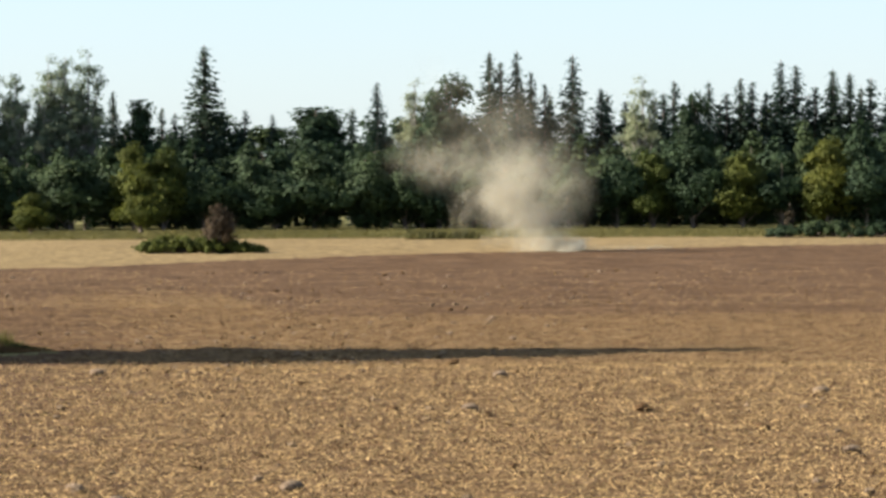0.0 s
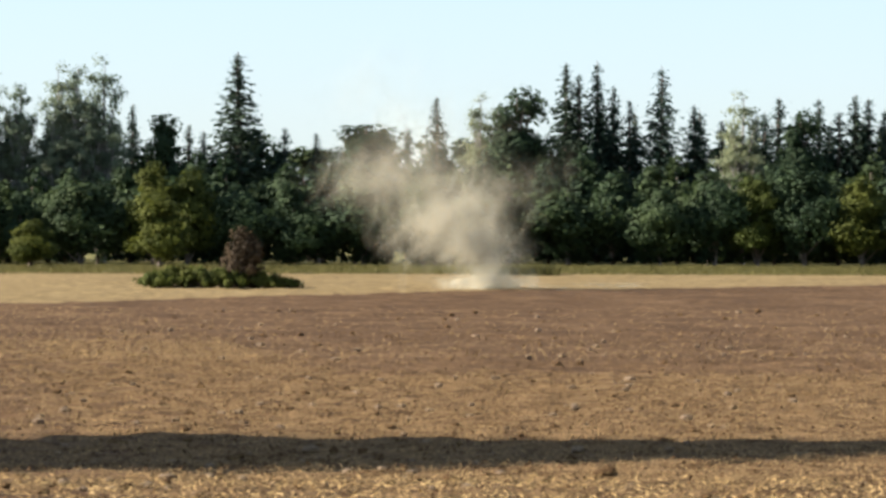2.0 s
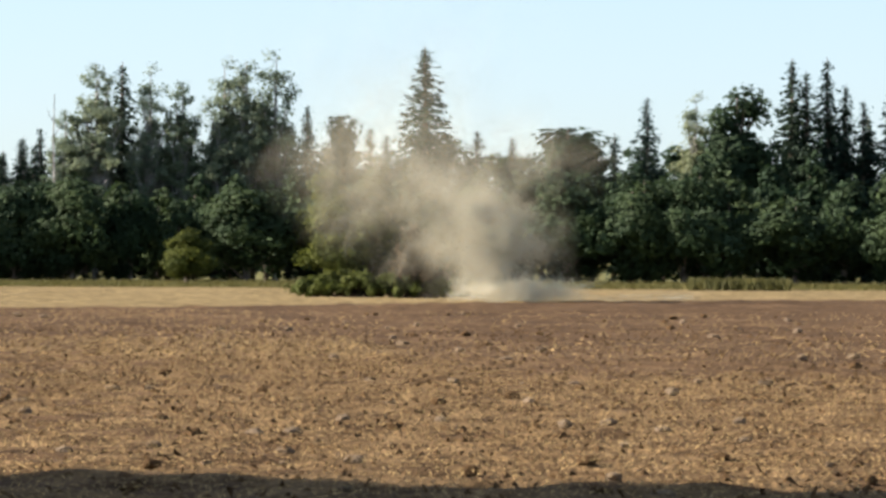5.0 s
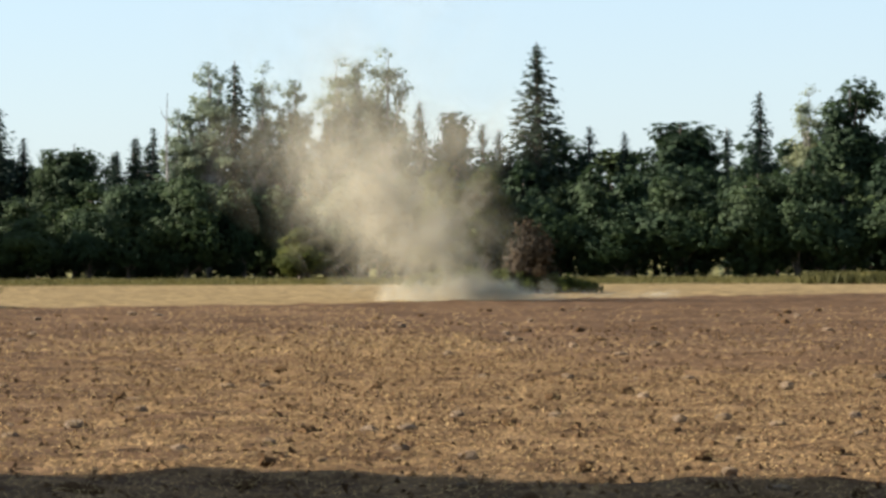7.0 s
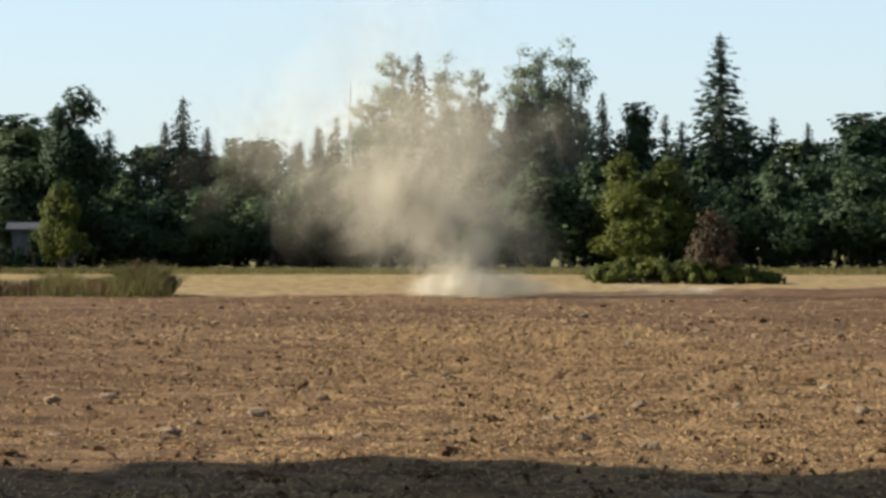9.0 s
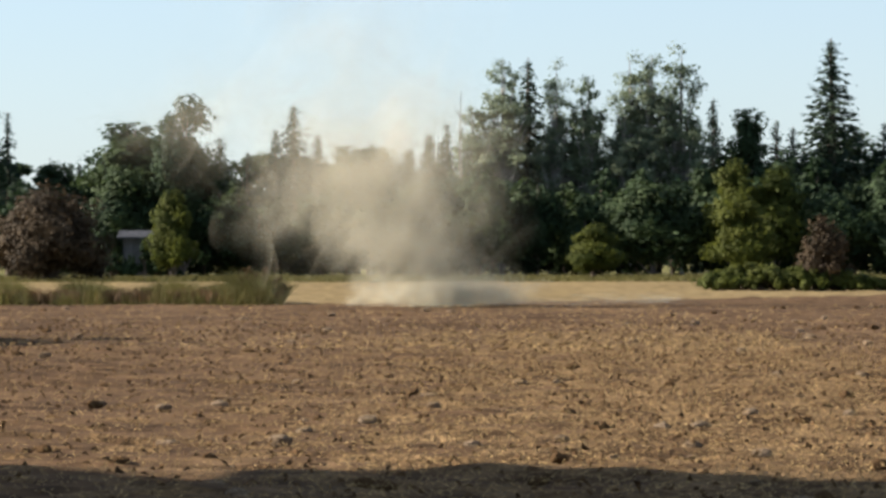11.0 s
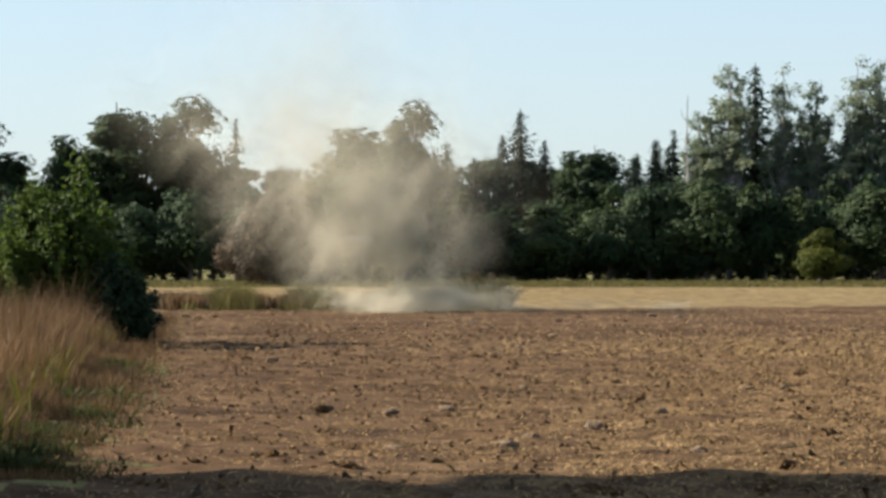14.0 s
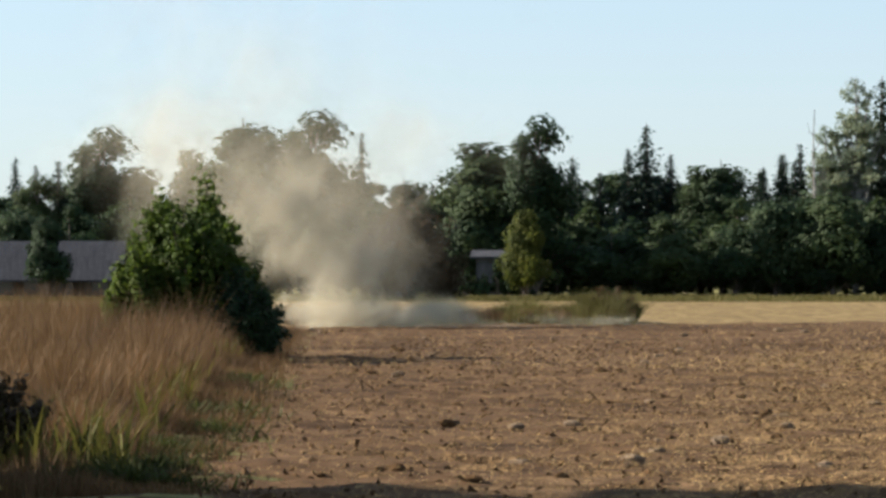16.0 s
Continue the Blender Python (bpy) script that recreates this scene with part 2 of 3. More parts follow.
def broadleaf(seed, h=12.0, w=4.4, base=0.18, lumps=26, per=230, leaf=0.2, material=None, bark=None, loose=0.5, name="broadleaf_tree", taper=0.35, clump=1.0):
    """Trunk, limbs and a crown of clumps of leaves with gaps between them."""
    rng = np.random.default_rng(seed)
    tree = new(name)
    mid, half = h * (base + 1) / 2, h * (1 - base) / 2
    spots = []
    for i in range(lumps):
        d = rng.normal(size=3)
        d /= np.linalg.norm(d)
        q = rng.uniform(0.25, 0.88)
        narrow = 1 - taper * max(0.0, d[2])
        spots.append((d[0] * w / 2 * q * narrow, d[1] * w / 2 * q * narrow, mid + d[2] * half * q))
    parts_ = [limb([(0, 0, 0), (0.08, 0.05, h * 0.3), (0, 0, h * 0.65), (0.05, 0, h * 0.9)], [0.17, 0.13, 0.08, 0.02], 7)]
    for s in spots[::2]:
        z0 = max(0.15 * h * base, s[2] - 0.28 * h)
        parts_.append(limb([(0, 0, z0), (s[0] * 0.5, s[1] * 0.5, (z0 + s[2]) / 2 + 0.1), s], [0.07, 0.05, 0.015], 5))
    piece("trunk", mesh_of("trunk", *joined(parts_), bark or M_BARK), tree)
    pts, out = [], []
    for s in spots:
        rad = clump * w * rng.uniform(0.16, 0.29)
        d = rng.normal(size=(per, 3))
        d /= np.linalg.norm(d, axis=1, keepdims=True)
        q = rng.uniform(0.15, 1, (per, 1)) ** loose
        pts.append(np.array(s) + d * q * rad * np.array((1, 1, 0.85)) + rng.normal(size=(per, 3)) * 0.04)
        dome = np.array((s[0] / (w / 2), s[1] / (w / 2), (s[2] - mid) / half))
        out.append(0.45 * d + 0.75 * dome)
    piece("crown", leaves("crown", np.concatenate(pts), leaf, rng, material or M_LEAF, out=np.concatenate(out)), tree)
    return tree


def shrub(seed, h, w, material, leaf=0.12, lumps=22, per=160, name="bush"):
    """A bush that leafs down to the ground."""
    rng = np.random.default_rng(seed)
    bush = new(name)
    stems, pts, out = [], [], []
    for i in range(lumps):
        a, q = rng.uniform(0, 6.283), rng.uniform(0, 1) ** 0.6
        top = h * math.sqrt(max(0.05, 1 - (q * 0.93) ** 2))
        rad = 0.2 * min(w, h) * rng.uniform(0.75, 1.25)
        s = (math.cos(a) * q * w * 0.42, math.sin(a) * q * w * 0.42, max(rad * 0.6, (top - rad * 0.7) * rng.uniform(0.42, 1.0)))
        stems.append(limb([(s[0] * 0.2, s[1] * 0.2, 0), (s[0] * 0.7, s[1] * 0.7, s[2] * 0.6), s], [0.035, 0.025, 0.008], 5))
        d = rng.normal(size=(per, 3))
        d /= np.linalg.norm(d, axis=1, keepdims=True)
        pts.append(np.array(s) + d * rng.uniform(0.1, 1.15, (per, 1)) ** 0.6 * rad)
        out.append(d)
    for i in range(lumps):      # loose sprigs that break the outline
        d = rng.normal(size=3)
        d[2] = abs(d[2]) * 0.9
        d /= np.linalg.norm(d)
        tip = np.array((d[0] * w * 0.5, d[1] * w * 0.5, 0.3 * h + d[2] * h * 0.7)) * rng.uniform(0.9, 1.08)
        line = tip * rng.uniform(0.78, 1.0, (per // 6, 1)) + rng.normal(size=(per // 6, 3)) * 0.03 * w
        pts.append(line)
        out.append(np.repeat(d[None], per // 6, 0))
    pts = np.concatenate(pts)
    pts[:, 2] = np.abs(pts[:, 2]) + 0.03
    piece("stem_cluster", mesh_of("stem_cluster", *joined(stems), M_BARK), bush)
    piece("foliage", leaves("foliage", pts, leaf, rng, material, out=np.concatenate(out)), bush)
    return bush


def set_tree(kinds, i, size, at, az_turn, h, w, label, category, group):
    """A copy of one of the built trees at its place, height and width."""
    src, h0, w0 = kinds[i % len(kinds)]
    m = Matrix.Translation(at) @ Matrix.Rotation(az_turn, 4, "Z") @ Matrix.Diagonal((w / w0, w / w0, h / h0, 1))
    ob = copy_thing(src, m)
    return tagged(ob, label, category, group)


# ---- ground: one sheet to the horizon ----
def edge_of_tilled(x):
    """How far out (y) the bare field reaches."""
    return np.interp(x, [-60, -38, -17, -9.8, 0, 18, 60], [108, 108, 120, 137, 151, 170, 195])


def verge_edge(y):
    return -9.7 - 0.3 * (y - 28.5)


def build_ground():
    xs = np.concatenate([[-4000, -1500, -600, -250, -120, -80], np.arange(-62, 46, 0.48), [60, 90, 150, 300, 700, 1600, 4000]])
    ys = np.concatenate([[-4000, -1500, -500, -200, -110, -80, -60], np.arange(-45, 16, 0.3), np.arange(16, 60, 0.17), np.arange(60, 200, 0.6),
                         np.arange(200, 300, 4.0), [320, 400, 600, 1200, 2400, 4500]])
    gx, gy = np.meshgrid(xs, ys)
    z = np.zeros_like(gx)
    rng = np.random.default_rng(3)
    inside = (gx > -62) & (gx < 46) & (gy > -45) & (gy < 200)
    for wave, amp in ((7.0, 0.014), (2.6, 0.018), (1.1, 0.018), (0.55, 0.014)):
        total = np.zeros_like(gx)
        for _ in range(7):
            a, p = rng.uniform(0, 6.283), rng.uniform(0, 6.283)
            k = 6.283 / (wave * rng.uniform(0.7, 1.4))
            total += np.sin(k * (gx * np.cos(a) + gy * np.sin(a)) + p)
        z += amp * total / 2.6
    z += rng.normal(size=z.shape) * 0.012
    # drill rows that cross the west part of the field
    rows = np.clip(1 - np.abs(gy - 50 - 0.2 * gx) / 14, 0, 1) * np.clip((-gx - 3) / 5, 0, 1)
    z += 0.03 * rows * np.sin(6.283 * (gx + 0.35 * gy) / 0.62)
    z = np.where(inside, z, 0.0)
    ny, nx = gx.shape
    idx = np.arange(nx * ny).reshape(ny, nx)
    corners = np.stack([idx[:-1, :-1], idx[:-1, 1:], idx[1:, 1:], idx[1:, :-1]], -1).reshape(-1, 4)
    me = fast_mesh("ground", np.stack([gx, gy, z], -1).reshape(-1, 3), corners, M_STRAW_SOIL, True)
    for m in (M_TILLED, M_STUBBLE, M_MEADOW):
        me.materials.append(m)
    cx = (gx[:-1, :-1] + gx[1:, 1:]).ravel() / 2
    cy = (gy[:-1, :-1] + gy[1:, 1:]).ravel() / 2
    jig = rng.normal(size=cx.shape)
    far = edge_of_tilled(cx)
    zone = np.zeros(len(cx), dtype=np.int32)
    # the freshly worked part, with a slanting west side
    slant = np.interp(cy, [50, 62, 85, 120, 160], [-2.5, -5.0, -9.0, -15.0, -22.0])
    worked = (cy > 51 + jig * 1.5) & (cx > slant + jig * 0.7)
    zone[worked | (cy + jig * 6 > 78)] = 1
    zone[cx + jig * 1.6 < -6.5 - 0.14 * (np.maximum(cy, 26) - 30)] = 1
    zone[cy > far + jig * 0.5] = 2
    zone[(cy > 214 + jig * 3) | (cy < -150)] = 3
    zone[(cx < verge_edge(cy) + jig * 0.3) & (cy > 24) & (cy < 100)] = 3
    me.polygons.foreach_set("material_index", zone)
    return tagged(new("ground", me), "bare brown field strewn with straw, pale stubble beyond", "field", kind="structure")


build_ground()


def strew(name, n, x0, x1, y0, y1, size, material, rng, thick, label, category, keep=None, flat=0.35):
    """Short straws or crumbs lying about on the soil, as one mass."""
    t = rng.uniform(0, 1, n)
    y = y0 + (y1 - y0) * t ** 1.4
    x = rng.uniform(x0, x1, n)
    if keep is not None:
        k = keep(x, y)
        x, y = x[k], y[k]
        n = len(x)
    a = rng.uniform(0, 6.283, n)
    up = rng.normal(size=n) * flat
    u = np.stack([np.cos(a), np.sin(a), up], 1)
    s = size * rng.uniform(0.5, 1.5, (n, 1))
    c = np.stack([x, y, rng.uniform(0.0, 0.06, n)], 1) + np.array((0, 0, 0.02))
    side = np.stack([-np.sin(a), np.cos(a), np.zeros(n)], 1) * thick * rng.uniform(0.6, 1.4, (n, 1))
    lift = np.array((0, 0, 1)) * thick
    verts = np.stack([c - u * s - side, c - u * s + side, c + u * s, c + lift + u * s * 0.1], 1).reshape(-1, 3)
    idx = np.arange(n)[:, None] * 4
    corners = np.concatenate([np.concatenate([idx, idx + 2, idx + 3], 1), np.concatenate([idx + 1, idx + 3, idx + 2], 1), np.concatenate([idx, idx + 3, idx + 1], 1)])
    return tagged(new(name, fast_mesh(name, verts, corners, material)), label, category, kind="stuff")


rng = np.random.default_rng(11)


def worked_west(y):
    """The slanting west side of the freshly worked part."""
    return np.interp(y, [50, 62, 85, 120, 160], [-2.5, -5.0, -9.0, -15.0, -22.0])


def in_field(x, y):
    west = np.where(y > 24, verge_edge(y), -20)
    return (x > west) & (y < edge_of_tilled(x)) & (np.abs(x + 2) < 15 + 0.13 * (y + 32))


def unworked(x, y):
    chance = np.abs(np.sin(x * 91.7 + y * 57.3))
    thin = np.clip((-5.5 - 0.14 * (np.maximum(y, 26) - 30) - x) / 4, 0, 0.75)
    return in_field(x, y) & ~((y > 51) & (x > worked_west(y)) & (chance < 0.85)) & (chance > thin)


strew("straw_litter", 230000, -30, 20, 15, 72, 0.015, M_STRAW, rng, 0.0052, "short pale straws strewn over brown soil", "straw", unworked)
strew("straw_litter", 80000, -15, 18, -32, 17, 0.045, M_STRAW, rng, 0.011, "pale straws strewn over brown soil", "straw", in_field)
strew("straw_litter", 22000, -40, 30, 60, 112, 0.05, M_STRAW, rng, 0.010, "sparse straws on the worked soil", "straw", unworked)
strew("soil_crumbs", 34000, -34, 26, -32, 85, 0.026, M_CLOD, rng, 0.022, "crumbled dry clods of brown soil", "soil", in_field, 0.5)
strew("soil_crumbs", 2600, -30, 24, 18, 80, 0.03, M_CLOD, rng, 0.035, "coarse dark crumbs of dry soil", "soil", in_field, 0.25)


def stone_mesh(seed, material, name):
    bm = bmesh.new()
    bmesh.ops.create_icosphere(bm, subdivisions=2, radius=1.0)
    rs = random.Random(seed)
    ax = [Vector((rs.gauss(0, 1), rs.gauss(0, 1), rs.gauss(0, 1))).normalized() for _ in range(9)]
    cut = [rs.uniform(0.55, 0.9) for _ in ax]
    for v in bm.verts:
        for a, c in zip(ax, cut):
            d = v.co.dot(a)
            if d > c:
                v.co -= a * (d - c) * 0.85
        v.co += v.co * (0.12 * noise.noise(v.co * 2.1 + Vector((seed, 0, 0))))
        v.co.z *= 0.62
    me = bpy.data.meshes.new(name)
    bm.to_mesh(me)
    bm.free()
    me.materials.append(material)
    return me


STONES = [stone_mesh(i, M_STONE, "field_stone") for i in range(6)]
CLODS = [stone_mesh(20 + i, M_CLOD, "soil_clod") for i in range(5)]


def lay_stone(x, y, size, i, clod=False):
    ob = new("soil_clod" if clod else "field_stone", (CLODS if clod else STONES)[i % 5])
    ob.matrix_basis = Matrix.Translation((x, y, size * 0.25)) @ Matrix.Rotation(i * 1.7, 4, "Z") @ Matrix.Diagonal((size, size * 0.8, size * 0.85, 1))
    if clod:
        tagged(ob, "dry brown clod of soil lying on the field", "clod", "clods on the field")
    else:
        tagged(ob, "pale weathered stone lying on the straw-strewn field", "stone", "stones on the field")


# stones told apart one by one: bearing, distance, half width
BIG_STONES = [
    (-4.84, 23.0, 0.12), (-3.05, 22.9, 0.10), (4.38, 22.9, 0.13), (6.45, 32.2, 0.13), (5.65, 36.5, 0.10), (7.58, 25.2, 0.07),
    (-0.95, 25.0, 0.09), (-2.50, 21.6, 0.10), (1.05, 20.2, 0.08), (1.45, 22.4, 0.07), (0.36, 16.8, 0.13), (3.74, 48.0, 0.13),
    (-5.55, 36.5, 0.10), (-7.72, 33.3, 0.12), (-6.83, 33.0, 0.12), (-6.29, 33.9, 0.09), (-4.84, 35.2, 0.10), (-11.08, 34.5, 0.12),
    (-12.33, 31.0, 0.12), (-8.32, 28.6, 0.08), (-13.22, 38.5, 0.10), (-11.97, 70.0, 0.11), (-10.80, 52.0, 0.10), (-2.25, 47.0, 0.10),
]
for i, (az, d, s) in enumerate(BIG_STONES):
    p = polar(az, d)
    lay_stone(p.x, p.y, s * 1.05, i, i % 3 == 1)
rs = random.Random(5)
for i in range(440):
    d = 15 + 95 * rs.random() ** 1.5
    az = rs.uniform(-19, 9)
    p = polar(az, d)
    if p.x > verge_edge(p.y) + 0.5:
        lay_stone(p.x, p.y, rs.uniform(0.035, 0.09) * (1 + d / 160), i, rs.random() < 0.5)
for i in range(120):
    lay_stone(rs.uniform(-10, 10), rs.uniform(-28, 18), rs.uniform(0.05, 0.11) if i % 5 else rs.uniform(0.12, 0.21), i, rs.random() < 0.5)


# a dead twig that sticks up from the field
def twig():
    chunks = [limb([(0, 0, -0.02), (0.10, 0, 0.06), (0.22, 0.02, 0.03), (0.4, 0, 0.02)], [0.012, 0.012, 0.01, 0.004], 5),
              limb([(0.02, 0, 0.0), (-0.05, 0, 0.09), (-0.09, 0, 0.2)], [0.012, 0.009, 0.004], 5)]
    ob = new("dead_twig", mesh_of("dead_twig", *joined(chunks), M_BARK))
    ob.location = polar(3.5, 46)
    tagged(ob, "dark dead twig lying on the bare field", "twig")


twig()

# ---- the wood ----
SPRUCE_KINDS = [(spruce(1), 14.0, 3.8), (spruce(2, 14, 1.6, 0.1, 0.2), 14.0, 3.2), (spruce(3, 14, 2.1, 0.05, 0.1), 14.0, 4.2)]
LEAF_KINDS = [(broadleaf(4, 12, 4.4, 0.04, 44, 165, 0.22), 12.0, 4.4), (broadleaf(5, 12, 4.6, 0.06, 44, 165, 0.22), 12.0, 4.6), (broadleaf(6, 12, 3.8, 0.1, 42, 165, 0.22), 12.0, 3.8)]
AIRY_KINDS = [(broadleaf(7, 15, 4.2, 0.12, 120, 60, 0.13, M_AIRY, M_PALE_BARK, 0.75, clump=0.62), 15.0, 4.2), (broadleaf(8, 15, 3.6, 0.1, 120, 60, 0.13, M_AIRY, M_PALE_BARK, 0.75, clump=0.62), 15.0, 3.6)]
BUSH_KINDS = [(broadleaf(9, 7, 5.0, 0.02, 30, 200, 0.23, None, None, 0.5, "willow_tree"), 7.0, 5.0), (broadleaf(10, 7, 4.6, 0.0, 28, 200, 0.23, None, None, 0.5, "willow_tree"), 7.0, 4.6),
              (broadleaf(12, 7, 5.4, 0.0, 32, 190, 0.23, None, None, 0.45, "willow_tree"), 7.0, 5.4)]
# willows that look sunlit, painted with the lighter leaves
LIT_KINDS = [(broadleaf(13, 7, 4.6, 0.0, 30, 210, 0.22, M_LIT, None, 0.5, "willow_tree"), 7.0, 4.6)]

DEEP_SPRUCES = [(spruce(71, 14, 2.2, 0.1, 0.15, 1, 0.26), 14.0, 4.4), (spruce(72, 14, 2.0, 0.1, 0.2, 1, 0.26), 14.0, 4.0)]
DEEP_LEAFY = [(broadleaf(73, 12, 4.6, 0.05, 34, 85, 0.32), 12.0, 4.6), (broadleaf(74, 12, 4.2, 0.05, 32, 85, 0.32), 12.0, 4.2)]
UNDERGROWTH = [(broadleaf(75, 7, 5.0, 0.0, 28, 75, 0.36, None, None, 0.5, "willow_tree"), 7.0, 5.0), (broadleaf(76, 7, 5.2, 0.0, 28, 75, 0.36, None, None, 0.5, "willow_tree"), 7.0, 5.2)]

# bearing, height, width, distance
SPRUCES_EAST = [
    (2.93, 11.9, 3.1, 275), (4.29, 12.5, 3.1, 275), (4.92, 12.5, 2.8, 275), (5.50, 12.7, 3.1, 275),
    (5.71, 12.4, 3.1, 275), (6.24, 14.3, 3.3, 275), (6.52, 13.8, 3.6, 275), (6.87, 11.9, 3.1, 275),
    (7.19, 13.5, 3.6, 275), (7.50, 13.1, 3.1, 275), (7.89, 12.6, 3.1, 275), (8.25, 12.2, 3.1, 275),
    (0.87, 15.2, 3.1, 275), (1.07, 14.3, 3.1, 275), (1.37, 15.3, 3.1, 275), (1.64, 13.4, 2.6, 275),
    (1.90, 12.3, 2.3, 275), (2.41, 14.9, 3.6, 275), (-1.21, 12.5, 2.6, 275), (3.38, 10.7, 3.1, 275),
    (3.91, 10.9, 3.1, 275), (4.60, 11.4, 3.1, 275), (5.24, 11.4, 3.1, 275), (5.97, 11.6, 3.1, 275),
]
SPRUCES_WEST = [
    (-4.41, 15.7, 3.9, 270), (-3.65, 10.0, 2.3, 270), (-8.76, 14.5, 3.5, 270), (-6.10, 11.7, 2.3, 270),
    (-5.20, 10.2, 2.3, 270), (-4.96, 9.8, 2.3, 270), (-3.15, 9.6, 1.9, 270), (-9.93, 10.0, 1.9, 270),
    (-10.17, 9.4, 1.9, 270), (-10.46, 8.4, 1.9, 270), (-8.10, 10.8, 2.3, 270), (-7.45, 10.5, 2.3, 270),
    (-10.21, 9.3, 1.9, 270), (-10.46, 8.2, 1.9, 270), (-12.14, 11.4, 3.1, 270), (-12.40, 9.7, 2.3, 270),
    (-12.80, 8.1, 1.9, 270), (-13.20, 9.2, 2.7, 270), (-11.79, 9.3, 2.3, 270), (-16.24, 10.9, 1.7, 272),
    (-21.21, 9.2, 1.7, 272), (-20.92, 8.6, 1.7, 272), (-20.60, 8.9, 1.9, 272),
]
BROADLEAVES_EAST = [
    (3.72, 12.6, 3.5, 270), (0.09, 13.4, 4.5, 270), (-0.50, 12.4, 3.0, 270), (-2.36, 10.8, 5.5, 270),
    (4.65, 11.7, 3.0, 270), (-2.34, 10.7, 3.8, 268), (-5.61, 11.5, 2.7, 268), (-9.13, 14.4, 3.4, 268),
    (-8.35, 14.0, 2.7, 268), (-7.90, 13.3, 2.7, 268), (-7.29, 14.4, 3.4, 268), (-6.97, 14.7, 3.1, 268),
    (-6.56, 15.0, 3.6, 268), (-9.57, 11.3, 2.3, 268),
]
BROADLEAVES_WEST = [
    (-11.06, 9.5, 3.0, 268), (-11.39, 9.0, 2.3, 268), (-13.73, 11.5, 3.2, 250), (-14.41, 9.9, 4.7, 255),
    (-14.53, 10.6, 4.6, 268), (-16.97, 12.5, 4.4, 268), (-17.94, 12.5, 4.4, 268), (-18.71, 10.1, 2.3, 268),
    (-20.00, 11.4, 3.8, 268), (-15.63, 8.3, 2.7, 268), (-19.48, 8.9, 3.4, 268), (-20.92, 8.1, 3.0, 268),
]
THICKET_EAST = [
    (3.32, 6.8, 4.2, 250), (4.01, 6.3, 4.2, 250), (4.76, 7.2, 5.1, 250), (5.70, 6.2, 4.6, 250),
    (6.44, 6.5, 4.2, 250), (7.28, 7.4, 4.6, 250), (8.02, 6.6, 5.1, 250), (2.42, 7.6, 4.6, 250),
    (-0.67, 7.0, 5.1, 250), (-1.41, 6.8, 5.6, 250), (-2.37, 6.1, 6.0, 250), (-3.12, 4.7, 5.1, 250),
    (0.93, 6.0, 5.6, 250), (-0.03, 6.5, 5.1, 250),
]
THICKET_MIDDLE = [
    (-9.48, 6.7, 5.7, 250), (-8.63, 6.4, 3.2, 250), (-7.94, 5.5, 3.2, 250), (-6.96, 6.1, 6.4, 250),
    (-5.81, 7.2, 3.6, 250), (-5.24, 6.8, 3.9, 250), (-10.29, 6.3, 4.3, 250), (-4.50, 5.8, 4.3, 250),
    (-3.52, 6.2, 4.6, 250), (-2.37, 6.5, 4.6, 250), (-1.23, 7.3, 4.3, 250), (-0.33, 6.9, 4.3, 250),
    (-7.83, 3.2, 3.0, 235), (-5.73, 4.8, 3.7, 235),
]
THICKET_WEST = [
    (-11.75, 5.2, 4.6, 250), (-10.86, 4.5, 3.9, 250), (-12.64, 4.5, 4.6, 250), (-10.21, 5.6, 4.2, 250),
    (-13.85, 5.2, 2.4, 240), (-14.49, 6.2, 4.2, 250), (-9.57, 3.8, 3.9, 250), (-16.89, 5.9, 4.2, 250),
    (-17.78, 5.5, 3.9, 250), (-13.89, 5.2, 2.4, 240), (-14.53, 7.0, 4.6, 250), (-19.56, 6.9, 3.9, 250),
    (-20.44, 6.2, 3.5, 250), (-21.17, 5.5, 4.2, 250),
]

for i, (az, h, w, d) in enumerate(SPRUCES_EAST + SPRUCES_WEST):
    set_tree(SPRUCE_KINDS, i, 1, polar(az, d), i * 1.3, h + 0.3, w * (1.95 if h > 15.4 and az < 0 and w > 3.8 else 1.75), "tall dark green spruce at the edge of the wood", "spruce", "spruces of the wood")
for i, (az, h, w, d) in enumerate(BROADLEAVES_EAST + BROADLEAVES_WEST):
    airy = -9.7 < az < -6.4 or -0.6 < az < -0.3 or 3.6 < az < 3.9
    set_tree(AIRY_KINDS if airy else LEAF_KINDS, i, 1, polar(az, d), i * 2.1, h * (1.12 if airy else 1.07), w * 1.5,
             "tall sparse grey-green birch rising over the wood" if airy else "dark green leafy tree at the edge of the wood", "birch" if airy else "tree", "leafy trees of the wood")
for i, (az, h, w, d) in enumerate(THICKET_EAST + THICKET_MIDDLE + THICKET_WEST):
    lit = 3 < az < 9 and i % 2 or az in (-5.24, -5.81, -5.73, -7.83, -13.85, -13.89)
    set_tree(LIT_KINDS if lit else BUSH_KINDS, i, 1, polar(az, d), i * 0.9, h, w * 1.15,
             "round yellow-green willow bush before the wood, sunlit look in its leaf colour" if lit else "dense green willow thicket before the wood", "willow", "willows before the wood")
rs = random.Random(9)
az = -23.0
